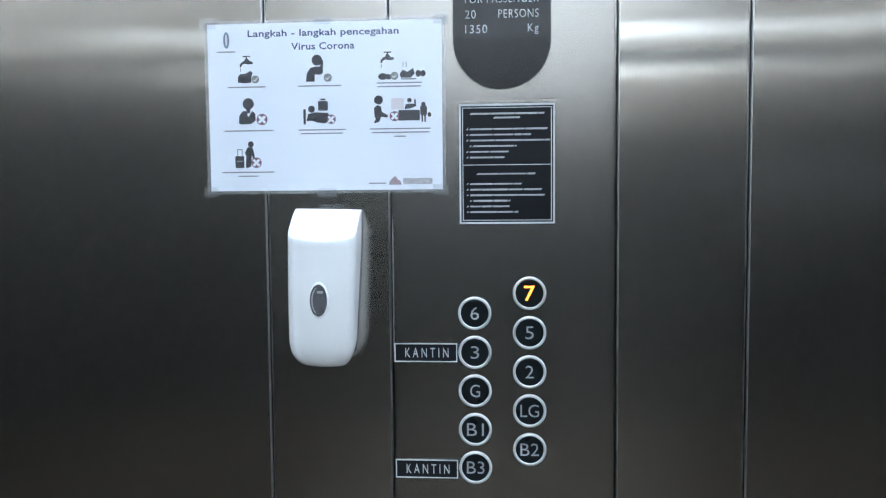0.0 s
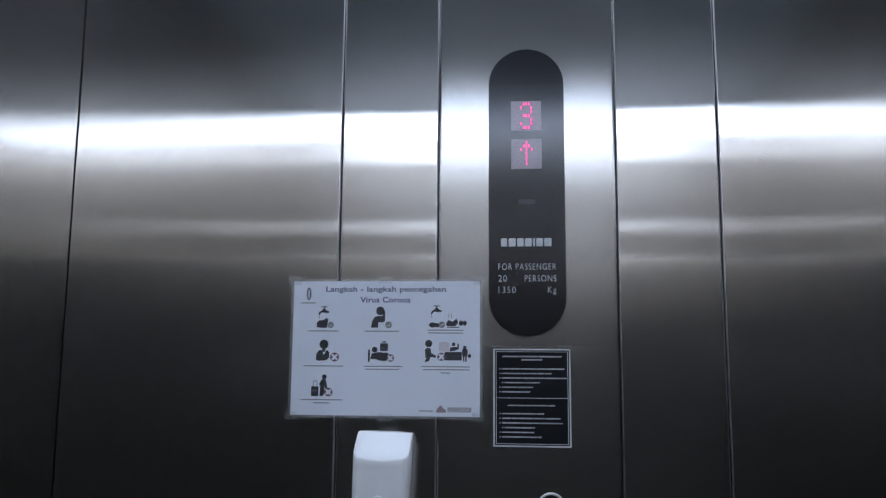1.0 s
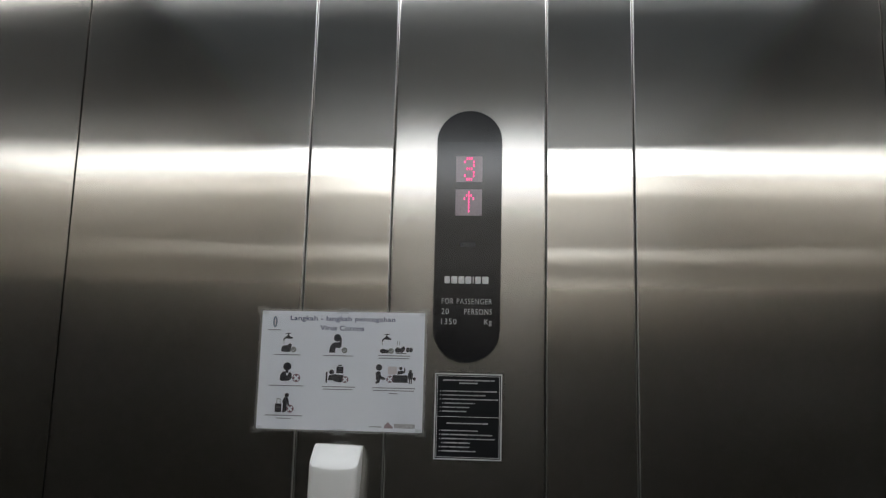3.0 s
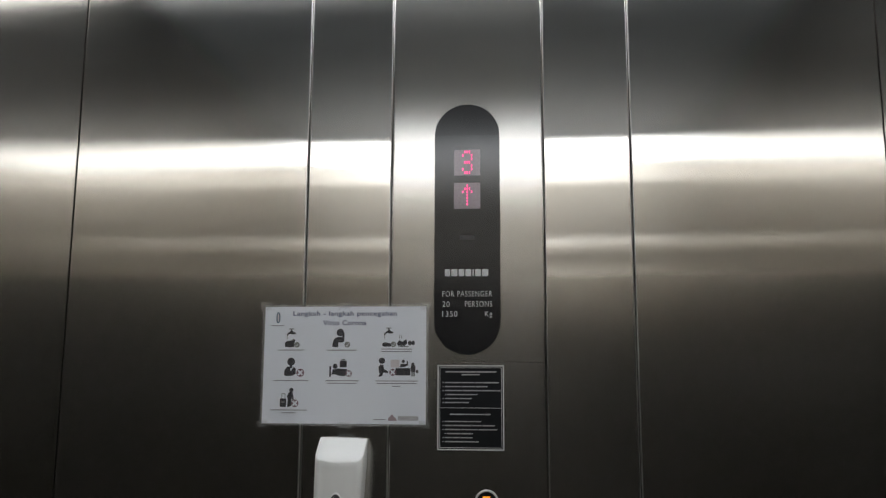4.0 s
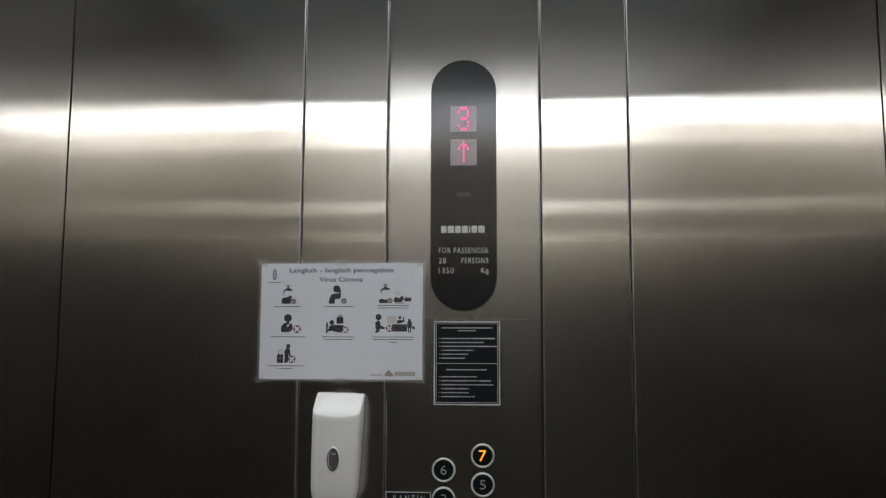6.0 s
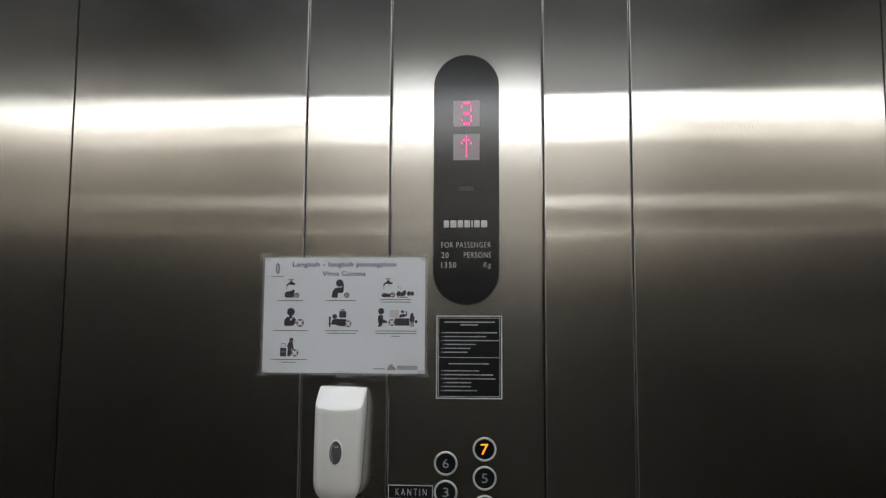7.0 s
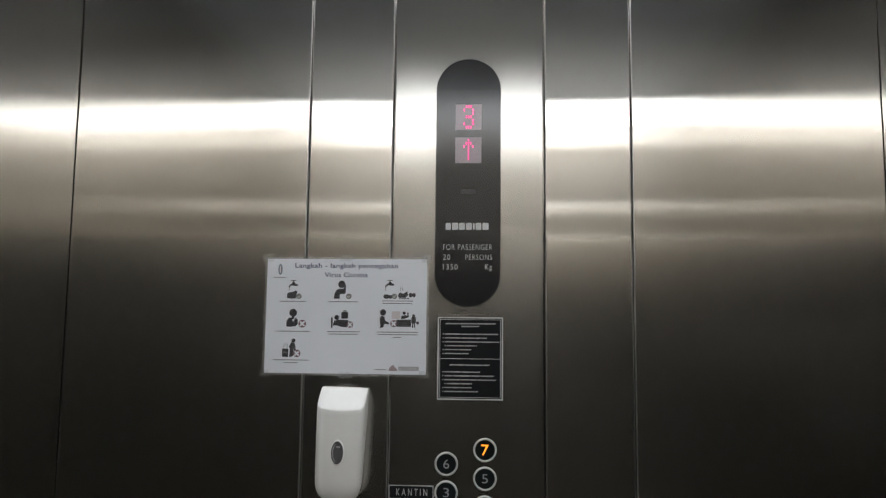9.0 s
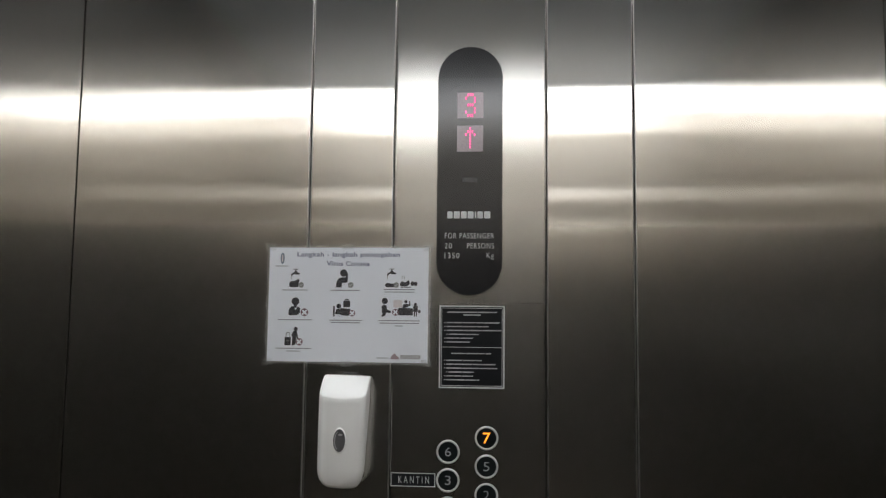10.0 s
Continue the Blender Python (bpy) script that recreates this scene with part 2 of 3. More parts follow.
def panel_mesh(width, height, r, seed, bow=0.0006, tilt=0.0, skirt=0.012, r_sides=None):
    """A folded sheet-metal panel in x, z, centred on x, from z = 0 up, its face at y = 0 towards -y, with rolled edges and a slight unevenness."""
    rng = random.Random(seed)
    curl = [0.0, 0.12 * r, 0.35 * r, 0.65 * r, r, r + 0.0008, r + 0.004]

    def steps(length, gap):
        k = max(2, int(length / gap))
        e = curl[-1]
        mid = [e + (length - 2 * e) * i / k for i in range(1, k)]
        return curl + mid + [length - c for c in reversed(curl)]

    waves = [(rng.uniform(0.5, 1.5), rng.uniform(1.2, 3.5), rng.uniform(0, 6.3), rng.uniform(0, 6.3), rng.uniform(0.3, 1)) for _ in range(5)]
    xs, zs = steps(width, 0.03), steps(height, 0.035)

    rl, rr = r_sides or (r, r)

    def fall(d, q):
        return q - math.sqrt(max(0, q * q - (q - d) ** 2)) if d < q else 0.0

    bm = bmesh.new()
    grid = []
    for z in zs:
        row = []
        for x in xs:
            w = sum(a * math.sin(kx * x * 3 + p) * math.sin(kz * z + q) for kx, kz, p, q, a in waves)
            w *= bow
            row.append(bm.verts.new((x - width / 2, max(fall(x, rl), fall(width - x, rr), fall(min(z, height - z), r)) + w + tilt * (z - height / 2), z)))
        grid.append(row)
    for r0, r1 in zip(grid, grid[1:]):
        for i in range(len(xs) - 1):
            face = bm.faces.new((r0[i], r0[i + 1], r1[i + 1], r1[i]))
            mid = (xs[i] + xs[i + 1]) / 2
            face.material_index = int((rl > 0.002 and mid < rl) or (rr > 0.002 and mid > width - rr))
    rim = grid[0] + [row[-1] for row in grid[1:]] + grid[-1][-2::-1] + [row[0] for row in grid[-2:0:-1]]
    back = [bm.verts.new((v.co.x, skirt, v.co.z)) for v in rim]
    for i in range(len(rim)):
        j = (i + 1) % len(rim)
        bm.faces.new((rim[i], back[i], back[j], rim[j]))
    return bm


# ---------------------------------------------------------------- the lift car
floor = tagged(part("floor", box(W_LEFT - 0.06, W_RIGHT + 0.06, DEPTH - 0.06, 0.06, -0.04, 0.0), FLOOR), "dark speckled lift floor", "floor", kind="structure")
ceiling = tagged(part("ceiling", box(W_LEFT - 0.06, W_RIGHT + 0.06, DEPTH - 0.06, 0.06, CEIL, CEIL + 0.05), CEILING), "grey metal ceiling of a lift car", "ceiling", kind="structure")


def backing(name, x0, x1, y0, y1, label):
    return tagged(part(name, box(x0, x1, y0, y1, 0.0, CEIL), SEAM), label, "wall", kind="structure")


wall_north = backing("wall_north", W_LEFT - 0.05, W_RIGHT + 0.05, 0.012, 0.06, "lift wall of brushed stainless steel panels with dark seams")
wall_south = backing("wall_south", W_LEFT - 0.05, W_RIGHT + 0.05, DEPTH - 0.06, DEPTH - 0.012, "brushed stainless steel lift wall with an added dull upper panel")
wall_west = backing("wall_west", W_LEFT - 0.06, W_LEFT - 0.012, DEPTH - 0.012, 0.012, "plain brushed stainless steel side wall of the lift")
wall_east = backing("wall_east", W_RIGHT + 0.012, W_RIGHT + 0.06, DEPTH - 0.012, 0.012, "plain brushed stainless steel side wall of the lift")

S1, S2, S3, S4 = -0.3002, -0.1408, 0.1408, 0.3002     # seams of the panelled wall
GAP = 0.0012


def wall_panel(x0, x1, z0, z1, wall, seed, m=STEEL, r=0.0024, bow=0.00035, tilt=0.0, name="panel", r_sides=None):
    ob = part(name, panel_mesh(x1 - x0 - GAP, z1 - z0 - GAP, r, seed, bow, tilt, r_sides=r_sides), m, wall, smooth=True)
    ob.data.materials.append(LIP)
    ob.location = ((x0 + x1) / 2, 0, z0 + GAP / 2)
    return ob


wall_panel(W_LEFT + 0.0005, S1, 0.0, CEIL, wall_north, 11, r_sides=(0.0008, 0.0024))
wall_panel(S1, S2, 0.0, CEIL, wall_north, 12, bow=0.0002)
wall_panel(S3, S4, 0.0, CEIL, wall_north, 13, bow=0.0002)
wall_panel(S4, W_RIGHT - 0.0005, 0.0, CEIL, wall_north, 14, STEEL_SMUDGED, r_sides=(0.0024, 0.0008))


def side_panel(wall, x, y, turn, width, seed, m=STEEL, z0=0.0, z1=CEIL):
    ob = part("panel", panel_mesh(width, z1 - z0 - 0.002, 0.0005, seed, 0.00035), m, wall, smooth=True)
    ob.matrix_basis = pose(x, y, z0 + 0.001, 0, 0, turn)


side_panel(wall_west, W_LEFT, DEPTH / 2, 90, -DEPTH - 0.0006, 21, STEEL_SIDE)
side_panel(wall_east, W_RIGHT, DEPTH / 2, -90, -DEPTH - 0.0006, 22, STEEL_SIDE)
GLOW_FOOT = 1.85                       # foot of the dull upper panel added to the opposite wall for its glow
side_panel(wall_south, (W_LEFT + W_RIGHT) / 2, DEPTH, 180, W_RIGHT - W_LEFT - 0.006, 23, STEEL_LOWER, 0.0, GLOW_FOOT)
side_panel(wall_south, (W_LEFT + W_RIGHT) / 2, DEPTH, 180, W_RIGHT - W_LEFT - 0.006, 24, STEEL_GLOW, GLOW_FOOT, CEIL)


# luminous strips along both long edges of the ceiling
def ceiling_light(y0, y1, drop):
    x0, x1 = W_LEFT + 0.025, W_RIGHT - 0.025
    th = empty("ceiling_light", "long white luminous panel set in the lift ceiling", "ceiling light", ((x0 + x1) / 2, (y0 + y1) / 2, CEIL), "ceiling lights")
    w, d = (x1 - x0) / 2, (y1 - y0) / 2
    f = box(-w, w, -d, -d + 0.004, -drop - 0.008, 0.0, 0.001)
    add_box(f, -w, w, d - 0.004, d, -drop - 0.008, 0.0, 0.001)
    add_box(f, -w, -w + 0.004, -d + 0.004, d - 0.004, -drop - 0.008, 0.0, 0.001)
    add_box(f, w - 0.004, w, -d + 0.004, d - 0.004, -drop - 0.008, 0.0, 0.001)
    part("frame", f, STEEL_EDGE, th)
    part("diffuser", box(-w + 0.0042, w - 0.0042, -d + 0.0042, d - 0.0042, -drop - 0.006, -drop), DIFFUSER, th, "glowing white diffuser")


ceiling_light(-0.205, -0.020, 0.040)
ceiling_light(DEPTH + 0.004, DEPTH + 0.365, 0.0)

# ---------------------------------------------------------------- car operating panel
cop = empty("lift_control_panel", "satin steel lift control column with round floor buttons and display", "control panel", (0, 0, 0))
JOINT = 1.4625


def cop_plate(z0, z1, seed, tilt=0.0):
    ob = part("faceplate", panel_mesh(S3 - S2 - GAP, z1 - z0 - 0.0006, 0.00006, seed, 0.00015, tilt, r_sides=(0.0015, 0.0015)), STEEL_COP, cop, smooth=True)
    ob.location = (0, -0.0006, z0 + 0.00025)


cop_plate(0.0, JOINT, 31)
cop_plate(JOINT, CEIL, 32)

# display: long pill of smoked glass
FACE = -0.0006
glass = part("display_glass", add_outline(bmesh.new(), round_rect(-0.0600, 0.0600, 1.476, 1.942, 0.0599, 18), 0.0, FACE - 0.0020), GLASS, cop, "long rounded smoked black glass display")
rim = bmesh.new()
pts_o, pts_i = round_rect(-0.0610, 0.0610, 1.4750, 1.9430, 0.0609, 18), round_rect(-0.0602, 0.0602, 1.4758, 1.9422, 0.0601, 18)
vo = [rim.verts.new((x, FACE - 0.0017, z)) for x, z in pts_o]
vi = [rim.verts.new((x, FACE - 0.0018, z)) for x, z in pts_i]
vb = [rim.verts.new((x, 0.0, z)) for x, z in pts_o]
for i in range(len(vo)):
    j = (i + 1) % len(vo)
    rim.faces.new((vo[i], vo[j], vi[j], vi[i]))
    rim.faces.new((vb[i], vb[j], vo[j], vo[i]))
part("display_rim", rim, STEEL_COP, glass, "thin polished steel edge")
GY = FACE - 0.0020
part("display_film", add_outline(bmesh.new(), [(-0.0592, 1.537), (0.0592, 1.537), (0.0592, 1.882), (-0.0592, 1.882)], GY, GY - 0.0003), INSERT, glass, "slightly greyer printed film behind the glass")
DY = GY - 0.0003
WINDOWS = ((-0.0243, 0.0243, 1.8055, 1.8545), (-0.0243, 0.0243, 1.7425, 1.7915))
for x0, x1, z0, z1 in WINDOWS:
    part("led_window", add_outline(bmesh.new(), round_rect(x0, x1, z0, z1, 0.0008, 2), DY, DY - 0.0003), LED_WINDOW, glass, "square greyish lit window")

part("sensor_window", add_outline(bmesh.new(), round_rect(-0.0140, 0.0140, 1.6850, 1.6935, 0.002, 3), DY, DY - 0.0002), SENSOR, glass, "faint grey sensor window")


def dots(name, rows, x0, x1, z0, z1, label):
    bm = bmesh.new()
    px, pz = (x1 - x0) / 5, (z1 - z0) / len(rows)
    for r, row in enumerate(rows):
        for c, ch in enumerate(row):
            if ch == "#":
                x, z = x0 + (c + 0.5) * px, z1 - (r + 0.5) * pz
                add_outline(bm, round_rect(x - px * 0.34, x + px * 0.34, z - pz * 0.41, z + pz * 0.41, px * 0.2, 2), DY - 0.0003, DY - 0.0006)
    part(name, bm, LED, glass, label)


dots("led_digit", (".###.", "#...#", "....#", ".###.", "....#", "#...#", ".###."), -0.0100, 0.0104, 1.8075, 1.8535, "glowing pink dot-matrix digit 3")
dots("led_arrow", ("..#..", ".###.", "#.#.#", "..#..", "..#..", "..#..", "..#.."), -0.0100, 0.0104, 1.7480, 1.7890, "glowing pink dot-matrix up arrow")

# maker's mark as plain blocks
bx = -0.041
for w in (0.0110, 0.0125, 0.0115, 0.0120, 0.0040, 0.0115, 0.0125):
    part("maker_mark", add_outline(bmesh.new(), round_rect(bx, bx + w - 0.0012, 1.6175, 1.6305, 0.0015, 2), DY, DY - 0.0002), PRINT, glass, "silver printed block of a maker's mark")
    bx += w + 0.0009
for words, x0, x1, z0, z1 in (("FOR PASSENGER", -0.045, 0.045, 1.5805, 1.5905), ("20", -0.045, -0.032, 1.562, 1.572), ("PERSONS", -0.004, 0.045, 1.562, 1.572),
                              ("1350", -0.045, -0.018, 1.544, 1.554), ("Kg", 0.032, 0.045, 1.5415, 1.554)):
    lettering("printed_line", words, x0, x1, z0, z1, DY, PRINT, glass, 1.15, -0.012)

# floor buttons
BUTTONS = (("6", -0.0355, 1.1955, 0.0105), ("3", -0.0355, 1.1455, 0.0105), ("G", -0.0355, 1.0960, 0.0125), ("B1", -0.0355, 1.0460, 0.0215), ("B3", -0.0355, 0.9965, 0.0225),
           ("7", 0.0335, 1.2210, 0.0135), ("5", 0.0335, 1.1710, 0.0105), ("2", 0.0335, 1.1210, 0.0105), ("LG", 0.0335, 1.0710, 0.0235), ("B2", 0.0335, 1.0210, 0.0235))
for text, x, z, w in BUTTONS:
    R = 0.0211
    ring = lathe(bmesh.new(), x, z, [(R, 0.0), (R, -0.0022), (R - 0.0006, -0.0032), (R - 0.0020, -0.0036), (R - 0.0030, -0.0034), (R - 0.0035, -0.0020), (R - 0.0035, 0.0)], 48)
    lit = text == "7"
    b = part("floor_button", ring, RING, cop, f"round floor button {text} with steel ring" + (", lit amber" if lit else ", unlit"), smooth=True)
    rf = R - 0.0036
    part("button_face", lathe(bmesh.new(), x, z, [(rf, 0.0), (rf, -0.0016), (rf * 0.92, -0.0019), (rf * 0.6, -0.0015), (0, -0.0013)], 40), BLACK, b, "black dished face", smooth=True)
    h = 0.0190 if lit else 0.0160
    lettering("numeral", text, x - w / 2, x + w / 2, z - h / 2, z + h / 2, -0.0016, AMBER if lit else NUMERAL, b, 1.0, 0.002 if lit else -0.006, 0.0006, "glowing amber numeral" if lit else "grey engraved character")

# ---------------------------------------------------------------- canteen name plates
for zc in (1.1450, 0.9940):
    x0, x1 = -0.1382, -0.0580
    th = empty("name_plate", "small black sign with silver border beside a floor button", "sign", ((x0 + x1) / 2, -0.0006, zc), "canteen signs")
    hw, hh = (x1 - x0) / 2, 0.0120
    part("plate", box(-hw, hw, -0.0014, 0.0, -hh, hh, 0.0004), PLATE, th)
    fr = bmesh.new()
    t = 0.0013
    for a in ((-hw, hw, hh - t, hh), (-hw, hw, -hh, -hh + t), (-hw, -hw + t, -hh + t, hh - t), (hw - t, hw, -hh + t, hh - t)):
        add_box(fr, a[0], a[1], -0.0019, -0.0014, a[2], a[3])
    part("border", fr, PRINT, th, "thin silver border")
    lettering("lettering", "KANTIN", -0.0262, 0.0290, -0.0060, 0.0060, -0.0014, NUMERAL_LIGHT, th, 1.6, -0.004, 0.0003)

# ---------------------------------------------------------------- instruction plate
notice = empty("notice_plate", "black metal notice with silver frame and two blocks of small print", "sign", (0.0058, -0.0006, 1.3830))
part("plate", box(-0.0590, 0.0590, -0.0016, 0.0, -0.0740, 0.0740, 0.0005), PLATE, notice)
fr = bmesh.new()
for hw, hh, t, y in ((0.0592, 0.0742, 0.0021, -0.0024), (0.0553, 0.0702, 0.0008, -0.0019)):
    for a in ((-hw, hw, hh - t, hh), (-hw, hw, -hh, -hh + t), (-hw, -hw + t, -hh + t, hh - t), (hw - t, hw, -hh + t, hh - t)):
        add_box(fr, a[0], a[1], y, -0.0016, a[2], a[3])
part("frame", fr, PRINT, notice, "raised silver double frame")
part("divider", box(-0.0545, 0.0545, -0.0019, -0.0016, -0.0012, -0.0004), PRINT, notice, "silver dividing line")
LINES = ((0.0625, -0.045, 0.046, 1), (0.0575, -0.016, 0.016, 1), (0.0435, -0.050, 0.050, 0), (0.0365, -0.050, 0.030, 0), (0.0295, -0.050, 0.053, 0), (0.0225, -0.046, 0.012, 0), (0.0155, -0.050, 0.002, 0),
         (0.0085, -0.050, -0.003, 0), (-0.0120, -0.037, 0.035, 1), (-0.0245, -0.050, 0.018, 0), (-0.0315, -0.050, 0.043, 0), (-0.0385, -0.050, 0.048, 0), (-0.0455, -0.046, 0.004, 0), (-0.0525, -0.050, 0.003, 0), (-0.0595, -0.050, 0.014, 0))
rng = random.Random(5)
for z, x0, x1, head in LINES:
    bm = bmesh.new()
    x = x0
    first = not head
    while x < x1 - 0.002:
        w = 0.0018 if first else min(rng.uniform(0.009, 0.034), x1 - x)
        h = rng.uniform(0.00095, 0.0012)
        sl = 0.0006
        add_outline(bm, [(x - sl, z - h), (x + w - sl, z - h), (x + w + sl, z + h), (x + sl, z + h)], -0.0016, -0.0018)
        x += w + (0.0022 if first else 0.0010)
        first = False
    part("text_line", bm, BAR, notice, "line of unreadable small print")

# ---------------------------------------------------------------- laminated poster
PX0, PX1, PZ0, PZ1 = -0.3725, -0.0745, 1.3525, 1.5628
poster = empty("poster", "white laminated health notice with dark pictograms taped to the steel wall", "poster", ((PX0 + PX1) / 2, -0.0004, (PZ0 + PZ1) / 2))
PW, PH = (PX1 - PX0) / 2, (PZ1 - PZ0) / 2


def sheet(hw, hh, y0, y1, curl):
    """A thin sheet whose corners lift a little off the wall."""
    bm = bmesh.new()
    nx, nz = 16, 12
    layers = []
    for y in (y1, y0):
        layers.append([[bm.verts.new((-hw + 2 * hw * i / nx, y - curl * abs(2 * i / nx - 1) ** 3 * abs(2 * j / nz - 1) ** 2, -hh + 2 * hh * j / nz)) for i in range(nx + 1)] for j in range(nz + 1)])
    for g in layers:
        for j in range(nz):
            for i in range(nx):
                bm.faces.new((g[j][i], g[j][i + 1], g[j + 1][i + 1], g[j + 1][i]))
    a, b = layers
    ra = a[0] + [r[-1] for r in a[1:]] + a[-1][-2::-1] + [r[0] for r in a[-2:0:-1]]
    rb = b[0] + [r[-1] for r in b[1:]] + b[-1][-2::-1] + [r[0] for r in b[-2:0:-1]]
    for i in range(len(ra)):
        j = (i + 1) % len(ra)
        bm.faces.new((ra[i], rb[i], rb[j], ra[j]))
    return bm


part("pouch", sheet(PW + 0.0042, PH + 0.0038, -0.0002, -0.0005, 0.0), POUCH, poster, "clear laminate border")
part("paper", sheet(PW, PH, -0.0006, -0.0010, 0.0), PAPER, poster)
IY = -0.0010


def shapes(name, material, items, label="", layer=0):
    """Printed shapes: ('o', x, y, rx, ry), ('r', x0, y0, x1, y1, round), ('p', x, y, ...) in millimetres from the sheet's upper left corner."""
    bm = bmesh.new()
    y0 = IY - 0.00022 * layer
    for it in items:
        k, v = it[0], it[1:]
        if k == "o":
            pts = oval(-PW + v[0] / 1000, PH - v[1] / 1000, v[2] / 1000, v[3] / 1000, 20)
        elif k == "r":
            pts = round_rect(-PW + v[0] / 1000, -PW + v[2] / 1000, PH - v[3] / 1000, PH - v[1] / 1000, v[4] / 1000, 4)
        else:
            pts = [(-PW + v[i] / 1000, PH - v[i + 1] / 1000) for i in range(0, len(v), 2)]
        add_outline(bm, pts, y0, y0 - 0.0002)
    part(name, bm, material, poster, label)


def tick_mark(x, y, r):
    shapes("round_mark", INK_GREY, [("o", x, y, r, r)], "grey round tick mark", 1)
    shapes("tick", PAPER, [("p", x - r * 0.5, y, x - r * 0.15, y + r * 0.32, x + r * 0.55, y - r * 0.45, x + r * 0.6, y - r * 0.3, x - r * 0.12, y + r * 0.55, x - r * 0.6, y + r * 0.12)], "white tick", 2)


def cross_mark(x, y, r):
    shapes("round_mark", INK_MAUVE, [("o", x, y, r, r)], "mauve round cross mark", 1)
    a, b = r * 0.58, r * 0.16
    shapes("cross", PAPER, [("p", x - a - b, y - a + b, x - a + b, y - a - b, x + a + b, y + a - b, x + a - b, y + a + b)], "white cross", 2)
    shapes("cross", PAPER, [("p", x + a - b, y - a - b, x + a + b, y - a + b, x - a + b, y + a + b, x - a - b, y + a - b)], "white cross", 3)


def caption(*rows):
    for y, x0, x1 in rows:
        shapes("caption", INK_LINE, [("r", x0, y - 0.75, x1, y + 0.75, 0.4)], "grey line of unreadable caption")


def tap(x, y):
    shapes("tap", INK, [("r", x - 4.8, y - 8.6, x + 4.8, y - 7.2, 0.6), ("r", x - 0.9, y - 7.4, x + 0.9, y - 5, 0.3),
                        ("p", x - 1.6, y - 5.2, x + 1.6, y - 5.2, x + 4, y - 2, x + 8, y - 1.2, x + 8, y + 1.6, x + 2, y + 2, x - 3, y + 1, x - 6.3, y + 3, x - 6.8, y + 5.4, x - 8.8, y + 5.4, x - 8.6, y + 1.6, x - 5, y - 1.6, x - 2.8, y - 2.6)], "dark tap pictogram")
    shapes("drip", INK_GREY, [("r", x - 8.3, y + 6.4, x - 7.3, y + 11, 0.4)])


# title
tx0, tx1 = -PW + 0.0523, -PW + 0.2445
lettering("title", "Langkah - langkah pencegahan", tx0, tx1, PH - 0.0192, PH - 0.0082, IY, INK_TITLE, poster, 1.05, 0.018, 0.0002, "slate blue title lettering")
lettering("title", "Virus Corona", -PW + 0.1080, -PW + 0.1885, PH - 0.0338, PH - 0.0249, IY, INK_TITLE, poster, 1.05, 0.018, 0.0002, "slate blue title lettering")
shapes("emblem", INK_BLUE, [("o", 24.5, 20, 4.0, 10.3)], "slim blue oval emblem")
shapes("emblem_core", INK_PALE, [("o", 24.5, 20, 1.3, 7.5)], "", 1)
caption((34.5, 12, 36))
# row one
tap(50, 48.5)
shapes("pictogram", INK, [("p", 38.5, 66, 42, 62.5, 49, 62, 54.5, 58.5, 57.5, 61, 56, 66, 55.5, 73.5, 46, 74, 38.5, 73)], "dark washing pictogram")
tick_mark(61, 69.5, 5)
caption((79, 25, 74))
shapes("pictogram", INK, [("o", 140.5, 47, 6.6, 6.8), ("p", 126, 73.5, 127.5, 63, 132, 56.5, 138, 55, 144, 55, 146, 47, 148.5, 47.5, 148, 63, 145, 65, 137.5, 65, 137, 73.5)], "dark plain rounded pictogram")
tick_mark(154, 69, 5.2)
caption((79, 116, 171))
tap(230, 47)
shapes("pictogram", INK, [("o", 224, 69, 6, 4), ("o", 231, 69.5, 4, 3.4), ("p", 245, 67, 249, 61, 255, 64, 262, 59, 264, 66, 259, 71, 247, 71), ("o", 268.5, 66, 3.4, 4.2), ("o", 274.5, 66, 3.2, 4), ("r", 247, 72, 266, 73.2, 0.4)], "dark food pictogram")
shapes("steam", INK_GREY, [("r", 249, 51, 249.9, 58, 0.4), ("r", 253, 51, 253.9, 58, 0.4)])
tick_mark(238.5, 68.5, 5)
caption((77, 216, 273), (81.5, 217, 272))
# row two
shapes("pictogram", INK, [("o", 51, 100, 7.2, 7.2), ("r", 48.5, 104, 53.5, 112, 1), ("p", 38.5, 124, 39, 115, 44, 109, 48, 109, 51, 117, 56, 109, 60, 113, 60, 121, 55, 125, 42, 126)], "dark plain rounded pictogram")
cross_mark(68.5, 120, 7.2)
caption((134, 19, 83))
shapes("pictogram", INK, [("r", 122, 108, 125, 127, 0.6), ("o", 132.5, 108, 4.4, 4.4), ("p", 126, 123, 128, 114, 137, 112, 154, 113, 155, 121, 150, 126, 140, 125, 126, 119.5), ("r", 141, 98, 153.5, 110, 1.2), ("r", 144, 95, 150.5, 97, 0.5)], "dark bed and case pictogram")
cross_mark(157.5, 121, 6)
caption((134, 115.5, 176), (138.5, 118, 172))
shapes("bubble", INK_PALE, [("r", 234, 96, 250, 110, 2)], "pale pink shape")
